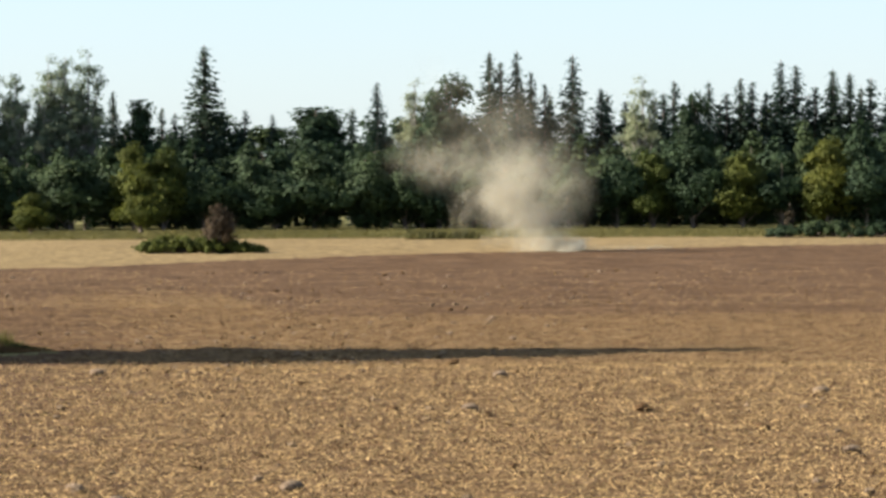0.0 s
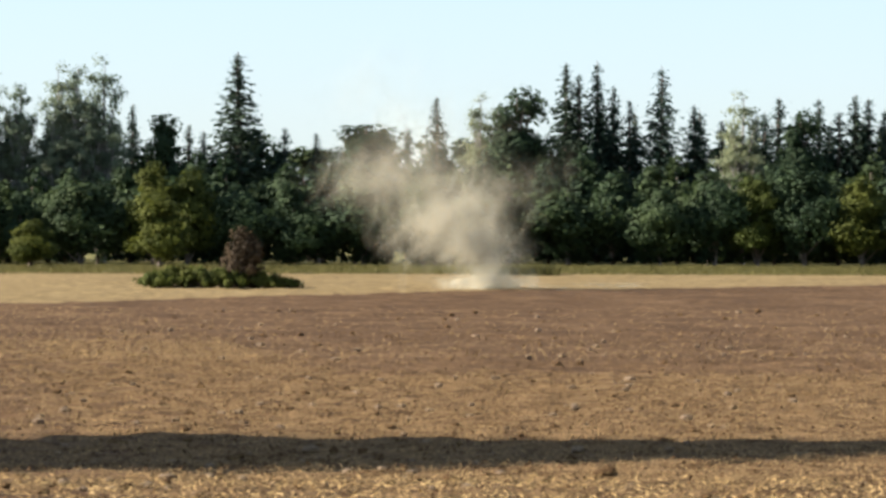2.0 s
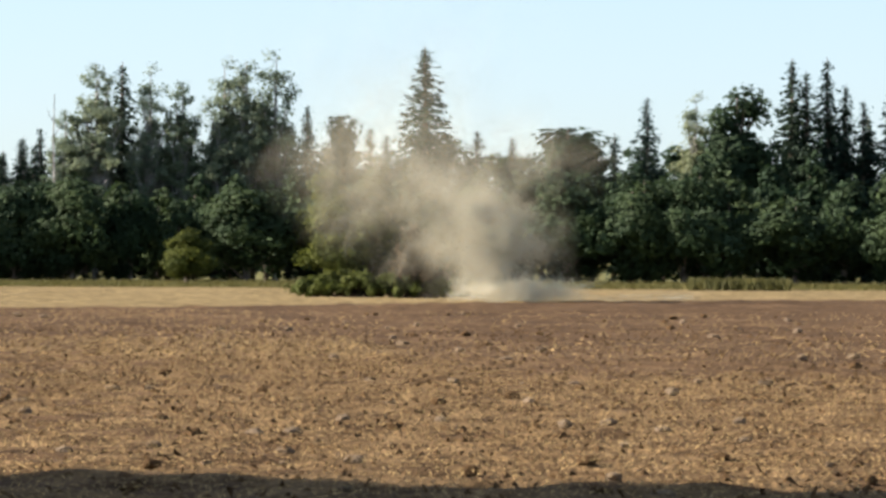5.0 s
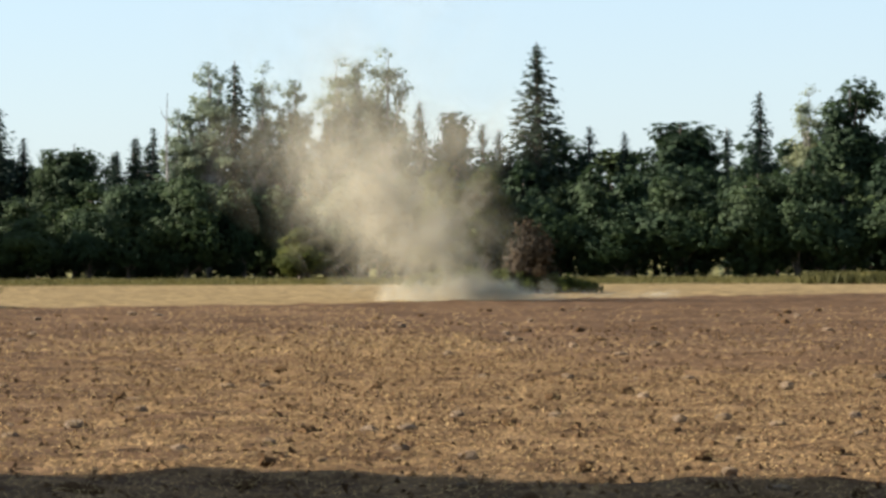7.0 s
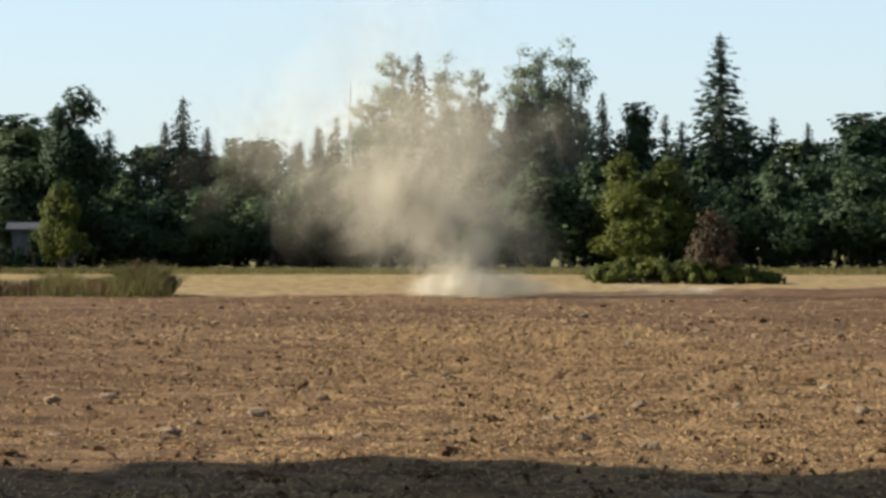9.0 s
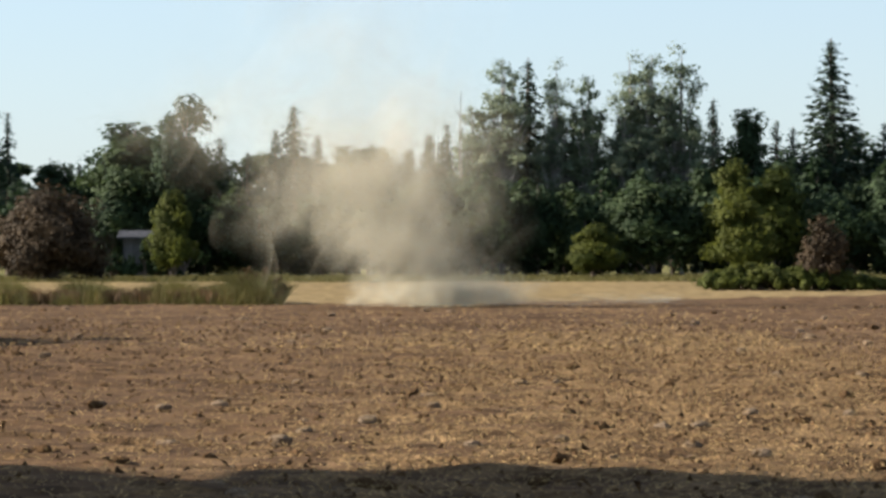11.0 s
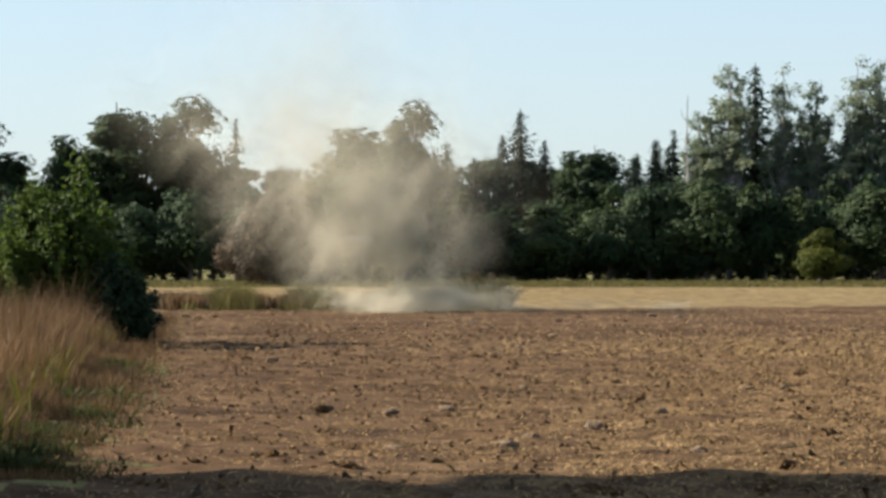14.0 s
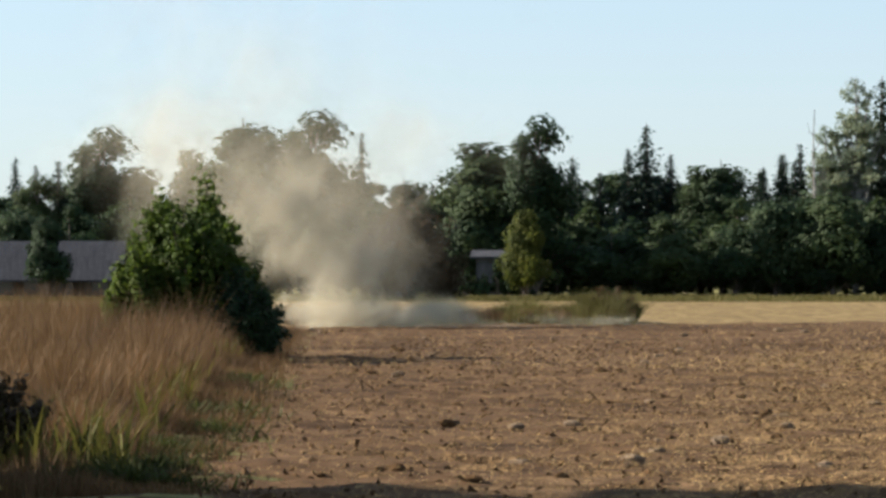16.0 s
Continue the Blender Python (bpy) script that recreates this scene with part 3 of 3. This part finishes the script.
while az < 10:
    top = np.interp(az, [-23, -19, -15, -12, -10, -8, -5.5, -3, 0, 2.5, 10], [8, 8, 8.5, 8.7, 8.7, 11, 10.5, 10, 11, 11.5, 12])
    kinds = DEEP_SPRUCES if (az > 0 and rs.random() < 0.8) or rs.random() < 0.35 else DEEP_LEAFY
    set_tree(kinds, rs.randrange(9), 1, polar(az, rs.uniform(278, 292)), rs.random() * 6, top * rs.uniform(0.85, 1.12), 5.2, "tree standing deep in the dark wood", "tree", "trees deep in the wood")
    set_tree(UNDERGROWTH, rs.randrange(9), 1, polar(az + 0.2, rs.uniform(256, 264)), rs.random() * 6, top * rs.uniform(0.55, 0.75), 4.8, "dark green undergrowth at the wood's edge", "bush", "undergrowth of the wood")
    az += 0.52
for kinds in (SPRUCE_KINDS, LEAF_KINDS, AIRY_KINDS, BUSH_KINDS, LIT_KINDS, DEEP_SPRUCES, DEEP_LEAFY, UNDERGROWTH):
    for j, (src, h0, w0) in enumerate(kinds):
        src.matrix_basis = Matrix.Translation(polar(-21.8 + 7.6 * (j + 0.35 * len(src.name) % 3), 300 + 4 * j)) @ Matrix.Diagonal((1, 1, 0.6, 1))
        tagged(src, "tree standing deep in the dark wood", "tree", "trees deep in the wood")


# ---- grass ----
def blades(name, x, y, h, material, rng, label, width=0.012, lean=0.25):
    """Upright grass blades, bent at half their height, as one mass."""
    n = len(x)
    a = rng.uniform(0, 6.283, n)
    hh = h * rng.uniform(0.5, 1.25, n)
    bend = np.stack([np.cos(a), np.sin(a), np.zeros(n)], 1) * (hh * lean * rng.uniform(0.2, 1.6, n))[:, None]
    b = rng.uniform(0, 6.283, n)
    side = np.stack([np.cos(b), np.sin(b), np.zeros(n)], 1) * width * rng.uniform(0.6, 1.6, (n, 1))
    root = np.stack([x, y, np.full(n, -0.02)], 1)
    up = np.stack([np.zeros(n), np.zeros(n), hh], 1)
    verts = np.stack([root - side, root + side, root + up * 0.6 + bend * 0.4 + side * 0.8, root + up * 0.6 + bend * 0.4 - side * 0.8, root + up + bend], 1).reshape(-1, 3)
    i = np.arange(n)[:, None] * 5
    corners = np.concatenate([np.concatenate([i, i + 1, i + 2], 1), np.concatenate([i, i + 2, i + 3], 1), np.concatenate([i + 3, i + 2, i + 4], 1)])
    return tagged(new(name, fast_mesh(name, verts, corners, material)), label, "grass", kind="stuff")


rng = np.random.default_rng(21)
# the roadside verge
n = 190000
y = 25 + 72 * rng.uniform(0, 1, n) ** 1.25
x = verge_edge(y) - 12 * rng.uniform(0, 1, n) ** 1.6 + rng.normal(size=n) * 0.25
tall = np.clip((verge_edge(y) - x) / 1.0, 0.25, 1) * np.clip((y - 22) / 14, 0.35, 1) * (0.72 + 0.3 * np.sin(x * 1.3) * np.sin(y * 0.8) + 0.2 * np.sin(x * 4.1 + y) * np.sin(y * 2.3))
blades("verge_grass", x, y, 1.05 * tall, M_GRASS_DRY, rng, "tall dry reddish-brown grass on the verge", 0.0042, 0.4)
n = 26000
y = 26 + 26 * rng.uniform(0, 1, n) ** 1.1
x = verge_edge(y) - 0.4 + rng.normal(size=n) * 0.3
x += 0.2 * np.sin(y * 1.7)
keep = np.sin(x * 2.3 + 1) * np.sin(y * 1.9) + 0.6 * np.sin(x * 5.1) * np.sin(y * 4.3) + rng.normal(size=n) * 0.25 > 0.1
x, y = x[keep], y[keep]
blades("verge_weeds", x, y, 0.2 * (0.7 + 0.5 * np.sin(x * 2.1) * np.sin(y * 1.1)), M_WEED, rng, "low green weeds along the field's edge", 0.013, 1.0)
n = 15000
y = 27 + 60 * rng.uniform(0, 1, n) ** 1.3
x = verge_edge(y) - 0.4 - 9 * rng.uniform(0, 1, n) ** 1.5
keep = np.sin(x * 1.1) * np.sin(y * 0.7 + 2) + 0.5 * np.sin(x * 3.7) * np.sin(y * 2.9) > 0.25
x, y = x[keep], y[keep]
blades("verge_herbs", x, y, 0.5, M_WEED, rng, "olive green herbs among the dry grass", 0.012, 0.5)
# the long island of grass in the field
n = 55000
az = rng.uniform(-17.0, -12.3, n)
d = 118 + rng.normal(size=n) * 1.3
tall = 0.36 + 0.2 * np.sin(az * 5.3) + 0.18 * np.sin(az * 13.0 + d) + 0.22 * (az > -13.5)
blades("grass_island", d * np.sin(np.radians(az)), d * np.cos(np.radians(az)), tall, M_GRASS, rng, "island of long yellow-green grass in the bare field", 0.008, 0.75)
n = 5000
az = rng.uniform(-17.2, -12.3, n)
d = 116.5 + rng.normal(size=n) * 0.5
blades("grass_island_edge", d * np.sin(np.radians(az)), d * np.cos(np.radians(az)), 0.45, M_GRASS_DRY, rng, "dry brown fringe of the grass island", 0.02)
n = 2500
az = rng.uniform(-18.4, -16.8, n)
d = 118 + rng.normal(size=n) * 0.8
blades("dry_grass_bank", d * np.sin(np.radians(az)), d * np.cos(np.radians(az)), 0.5, M_GRASS_DRY, rng, "low bank of dry tan grass beside the field", 0.02, 0.5)
n = 3000
az = rng.uniform(-0.6, 0.85, n)
d = 204 + rng.normal(size=n) * 1.0
blades("grass_patch", d * np.sin(np.radians(az)), d * np.cos(np.radians(az)), 0.6, M_GRASS, rng, "patch of green grass in the pale stubble", 0.03, 0.4)
# meadow grass before the wood
n = 70000
az = rng.uniform(-23, 10, n)
d = rng.uniform(206, 246, n)
blades("meadow_grass", d * np.sin(np.radians(az)), d * np.cos(np.radians(az)), 0.24, M_GRASS, rng, "yellow-green meadow grass before the wood", 0.02, 0.5)


# ---- bushes of the field ----
def place(ob, az, d, label, category, turn=0.0):
    ob.matrix_basis = Matrix.Translation(polar(az, d)) @ Matrix.Rotation(turn, 4, "Z")
    return tagged(ob, label, category)


def sprig_bush(seed, h, w, material, leaf, stems, per):
    """A bush of arching stems with leaves along them, uneven at the top."""
    g = np.random.default_rng(seed)
    bush = new("bush")
    wood, pts, out = [], [], []
    for i in range(stems):
        a, q = g.uniform(0, 6.283), math.sqrt(g.uniform(0, 1))
        high = h * (1 - 0.55 * q ** 1.6) * g.uniform(0.55, 1.08)
        tip = np.array((math.cos(a) * q * w / 2, math.sin(a) * q * w / 2, high))
        foot = tip * (0.15, 0.15, 0)
        bow = (foot + tip) / 2 + np.array((tip[0] * 0.12, tip[1] * 0.12, 0.12 * high))
        wood.append(limb([tuple(foot), tuple(bow), tuple(tip)], [0.022, 0.014, 0.004], 5))
        s = g.uniform(0.06 if q > 0.55 else 0.3, 1.03, (per, 1)) ** 0.8
        line = (1 - s) ** 2 * foot + 2 * s * (1 - s) * bow + s ** 2 * tip
        spread = (0.17 - 0.10 * s) * min(w, h) * 0.5
        off = g.normal(size=(per, 3))
        pts.append(line + off * spread)
        out.append(off / np.linalg.norm(off, axis=1, keepdims=True) + (0, 0, 0.4))
    pts = np.concatenate(pts)
    pts[:, 2] = np.abs(pts[:, 2]) + 0.03
    piece("stem_cluster", mesh_of("stem_cluster", *joined(wood), M_BARK), bush)
    piece("foliage", leaves("foliage", pts, leaf, g, material, out=np.concatenate(out)), bush)
    return bush


def near_bush():
    place(sprig_bush(31, 3.15, 2.7, M_BRIGHT, 0.085, 95, 170), -18.7, 67.5, "round green bush on the grassy verge", "bush", 0.4)
    # hidden by the first bush; added to thicken the shadow on the field
    place(sprig_bush(36, 2.7, 2.5, M_BRIGHT, 0.1, 100, 140), -18.65, 71.0, "dense green bush added behind another to thicken its shadow", "bush", 2.0)
    place(sprig_bush(34, 1.9, 1.3, M_BRIGHT, 0.07, 40, 150), -19.45, 66.5, "bright green bush on the grassy verge", "bush", 1.0)
    place(sprig_bush(32, 1.5, 1.7, M_LEAF, 0.065, 50, 150), -17.95, 66.6, "low dark bush at the foot of a larger one", "bush")
    place(sprig_bush(33, 1.0, 1.5, M_RUST, 0.045, 70, 150), -22.2, 30.0, "dark brownish bush in the shade beside the field", "bush")
    place(sprig_bush(35, 1.1, 1.8, M_RUST, 0.07, 50, 110), -12.62, 117.5, "dark rounded bush at the end of the grass island", "bush")


def dead_tree():
    chunks = [limb([(0, 0, 0), (0.1, 0, 6), (0.02, 0, 9.5), (0.1, 0, 12.4)], [0.14, 0.1, 0.06, 0.02], 6)]
    for z, x, k in ((7.0, 0.7, 1), (8.4, -0.6, -1), (9.6, 0.5, 1), (10.6, -0.35, -1)):
        chunks.append(limb([(0.05, 0, z), (x * 0.6, 0.1 * k, z + 0.35), (x, 0.2 * k, z + 0.9)], [0.035, 0.025, 0.008], 5))
    ob = new("dead_tree", mesh_of("dead_tree", *joined(chunks), M_PALE_BARK))
    place(ob, -9.75, 266, "thin bare grey dead tree above the wood", "tree")


dead_tree()

near_bush()
for i, (az, d, h, w) in enumerate([(-6.0, 156, 0.75, 2.4), (-5.6, 157, 1.05, 2.6), (-5.2, 156.5, 1.0, 2.6), (-4.75, 156, 1.0, 2.4), (-4.3, 156.5, 0.8, 2.4), (-3.85, 156, 0.5, 2.0)]):
    place(shrub(40 + i, h, w, M_LIT, 0.12, 30, 150, "nettle_patch"), az, d, "low bright green nettle patch in the field", "weeds", i)
place(shrub(45, 2.9, 2.0, M_RUST, 0.1, 30, 120), -4.5, 156, "thin reddish-brown shrub rising from the nettles", "shrub")
for i, (az, d, h, w) in enumerate([(6.9, 205, 0.8, 3.0), (7.5, 206, 1.1, 3.4), (8.1, 205, 1.2, 3.4), (8.7, 206, 1.1, 3.2)]):
    place(shrub(50 + i, h, w, M_LEAF, 0.14, 24, 120, "weed_patch"), az, d, "low green weed patch at the field's end", "weeds", i)
place(shrub(55, 2.2, 0.9, M_RUST, 0.12, 14, 80), 7.0, 207, "small reddish-brown shrub at the field's end", "shrub")
place(shrub(56, 4.9, 6.8, M_RUST, 0.17, 60, 260), -15.65, 215, "large rounded reddish-brown bush before the wood", "bush")

place(shrub(57, 4.8, 2.6, M_LEAF, 0.16, 40, 150), -20.75, 231, "dark leafy bush in front of the farm buildings", "bush")

# the tall tree beside the road, whose shadow lies across the field
place(broadleaf(60, 17.6, 8.2, 0.0, 330, 230, 0.38, M_POPLAR, None, 0.5, "poplar_tree", 0.8, 0.5), 0, 1, "tall dense leaning poplar beside the field", "poplar").matrix_basis = Matrix.Translation((-22.0, 19.8, 0)) @ Matrix.Rotation(radians(-20), 4, "X")


# ---- buildings among the trees ----
def house(az, d, width, depth, eaves, ridge, wall_mat, label, windows=2):
    home = new("farm_building")
    w, k = width / 2, depth / 2
    wall = [(-w, -k, 0), (w, -k, 0), (w, k, 0), (-w, k, 0), (-w, -k, eaves), (w, -k, eaves), (w, k, eaves), (-w, k, eaves), (-w, 0, ridge - 0.1), (w, 0, ridge - 0.1)]
    piece("wall", mesh_of("wall", wall, [(0, 1, 5, 4), (1, 2, 6, 9, 5), (2, 3, 7, 6), (3, 0, 4, 8, 7)], wall_mat), home)
    o, t = 0.35, 0.12
    drop = o * (ridge - eaves) / k
    for s, nm in ((-1, "roof_slope"), (1, "roof_slope")):
        e0, r0 = (s * (k + o), eaves - drop), (0, ridge)
        v = [(-w - o, e0[0], e0[1]), (w + o, e0[0], e0[1]), (w + o, 0, ridge), (-w - o, 0, ridge)]
        v += [(a, b, c + t) for a, b, c in v]
        piece(nm, mesh_of(nm, v, [(0, 1, 2, 3), (4, 5, 6, 7), (0, 1, 5, 4), (1, 2, 6, 5), (2, 3, 7, 6), (3, 0, 4, 7)], M_ROOF), home, "grey roof slope")
    for j in range(windows):
        x = -w + width * (j + 0.5) / windows
        a, b = 0.45, eaves * 0.45
        v = [(x - a, -k - 0.03, b - 0.35), (x + a, -k - 0.03, b - 0.35), (x + a, -k - 0.03, b + 0.5), (x - a, -k - 0.03, b + 0.5)]
        v += [(p, q + 0.06, r) for p, q, r in v]
        piece("window", mesh_of("window", v, [(0, 1, 2, 3), (4, 5, 6, 7), (0, 1, 5, 4), (1, 2, 6, 5), (2, 3, 7, 6), (3, 0, 4, 7)], M_PANE), home, "dark window")
    home.matrix_basis = Matrix.Translation(polar(az, d)) @ Matrix.Rotation(radians(-az - 5), 4, "Z")
    return tagged(home, label, "building")


house(-20.2, 236, 4.0, 4.5, 1.3, 3.3, M_WALL, "low farm building with a grey roof beside trees")
house(-21.3, 238, 4.6, 4.5, 1.3, 3.3, M_WALL, "long farm building with a grey roof beside trees", 3)
house(-14.3, 244, 2.3, 2.0, 2.5, 2.8, M_PALE_WALL, "small pale grey shed among dark trees", 0)
for i, (az, h) in enumerate([(-14.75, 1.6), (-14.5, 1.4), (-14.28, 2.5), (-14.1, 1.5), (-13.9, 1.7)]):
    place(shrub(70 + i, h, 1.2 if i != 2 else 0.7, M_LEAF, 0.14, 16, 120), az, 241, "dark green bush in front of a small shed", "bush")


# ---- the dust devil ----
def dust_puff(seed, rx, rz, wisps, parent, dense=0.075):
    """A cloud of thin soft wisps of dust, thickest in their middles, in strands round a few hearts."""
    g = np.random.default_rng(seed)
    k = 9
    hearts = g.normal(size=(k, 3)) * 0.45
    pick = g.integers(0, k, wisps)
    way = g.normal(size=(k, 3)) * (1, 1, 1.2)
    way /= np.linalg.norm(way, axis=1, keepdims=True)
    along = g.normal(size=(wisps, 1)) * g.uniform(0.25, 0.6, k)[pick][:, None]
    p = hearts[pick] + way[pick] * along + g.normal(size=(wisps, 3)) * g.uniform(0.08, 0.3, k)[pick][:, None]
    p = p * np.array((rx, rx, rz))
    u = g.normal(size=(wisps, 3))
    u /= np.linalg.norm(u, axis=1, keepdims=True)
    v = np.cross(u, g.normal(size=(wisps, 3)))
    v /= np.linalg.norm(v, axis=1, keepdims=True)
    w = np.cross(u, v)
    size = np.minimum(rx, 2.4) * g.uniform(0.35, 0.9, (wisps, 1))
    flat = np.array((1, 1, min(1.0, rz / 0.5)))
    rings, fade = [p[:, None]], [np.full((wisps, 1), dense)]
    for radius, share in ((0.4, 0.72), (0.75, 0.25), (1.1, 0.0)):
        a = np.arange(8) * math.pi / 4
        ring = (np.cos(a)[None, :, None] * u[:, None] + 0.75 * np.sin(a)[None, :, None] * v[:, None]) * radius + 0.25 * radius ** 2 * w[:, None]
        rings.append(p[:, None] + ring * size[:, None] * g.uniform(0.8, 1.2, (wisps, 8, 1)) * flat)
        fade.append(np.full((wisps, 8), dense * share))
    verts = np.concatenate(rings, 1).reshape(-1, 3)
    one = []
    for b in range(8):
        c = (b + 1) % 8
        one.append((0, 1 + b, 1 + c))
        for r in (1, 9):
            one += [(r + b, r + 8 + b, r + 8 + c), (r + b, r + 8 + c, r + c)]
    corners = (np.array(one)[None] + np.arange(wisps)[:, None, None] * 25).reshape(-1, 3)
    me = fast_mesh("dust_puff", verts, corners, M_DUST, True)
    me.attributes.new("thickness", "FLOAT", "POINT").data.foreach_set("value", np.concatenate(fade, 1).ravel().astype(np.float32))
    return tagged(piece("dust_puff", me, parent), kind="stuff")


scene.cycles.transparent_max_bounces = 128      # rays pass many thin veils
devil = tagged(new("dust_devil"), "whirling pale tan dust devil crossing the field", "dust devil")
rs = random.Random(17)
PUFFS = []
for i in range(50):
    if i < 11:      # skirt along the ground
        z, orbit, rx, rz, grains = rs.uniform(0.1, 0.45), rs.uniform(0.2, 1.9), rs.uniform(0.8, 1.2), 0.3, 46
        dense, lean, rate = 0.11, 0.2, 60
    elif i < 21:    # the dense leaning core
        z = 0.5 + 3.8 * (i - 11) / 10
        orbit, rx, rz, grains = 0.3 + 0.2 * z, 0.7 + 0.2 * z, 0.8, 42
        dense, lean, rate = 0.085 - 0.010 * z, 0.3 - 0.7 * z, 66 - 6 * z
    elif i < 40:    # the wide body
        z = 0.9 + 5.2 * (i - 21) / 19
        orbit, rx, rz, grains = 0.9 + 0.4 * z + rs.uniform(-0.3, 0.4), 1.0 + 0.27 * z, 1.1, 40
        dense, lean, rate = 0.046 - 0.0035 * z, -0.1 - 0.58 * z, 56 - 5 * z
    else:           # faint upper veil
        z = 5.2 + 4.6 * (i - 40) / 10
        orbit, rx, rz, grains = 1.2 + rs.uniform(0, 1.0), 2.6, 1.6, 26
        dense, lean, rate = 0.012, -0.9 - 0.3 * z, 26
    PUFFS.append((dust_puff(100 + i, rx, rz, grains, devil, dense), z, orbit, rs.uniform(0, 360), rate, lean))
# thin haze that trails behind over the soil
TRAILS = [(dust_puff(150 + i, 1.1, 0.12, 24, devil, 0.07), 2.6 + 1.9 * i) for i in range(3)]


# ---- what moves ----
# seconds, bearing and distance of the dust devil's foot
DEVIL_PATH = [(0.0, 2.63, 157), (0.5, 2.32, 157), (1.0, 1.47, 156.5), (1.5, 0.13, 156), (2.0, -0.25, 154.5), (2.5, -0.83, 153), (3.0, -0.97, 151.5), (3.6, -1.45, 149), (5.0, -3.2, 143), (7.5, -6.15, 127), (9.0, -7.9, 117), (11.5, -10.7, 112), (12.5, -11.8, 112), (14.5, -14.2, 111), (16.0, -16.1, 110)]


def motions():
    walk(devil, [(t, Matrix.Translation(polar(az, d))) for t, az, d in DEVIL_PATH])
    for ob, z, orbit, start, rate, lean in PUFFS:
        rows = []
        for k in range(33):
            t = k * 0.5
            a = radians(start + rate * t)
            x = orbit * math.cos(a) + lean
            rows.append((t, pose(x, orbit * math.sin(a), z + 0.15 * math.sin(t * 1.1 + start), 0, 0, start + rate * t)))
        walk(ob, rows)
    for ob, x in TRAILS:
        walk(ob, [(t, pose(x + 0.3 * math.sin(t + x), 0.4 * x, 0.16, 0, 0, 4 * t)) for t in range(0, 17, 2)])


motions()
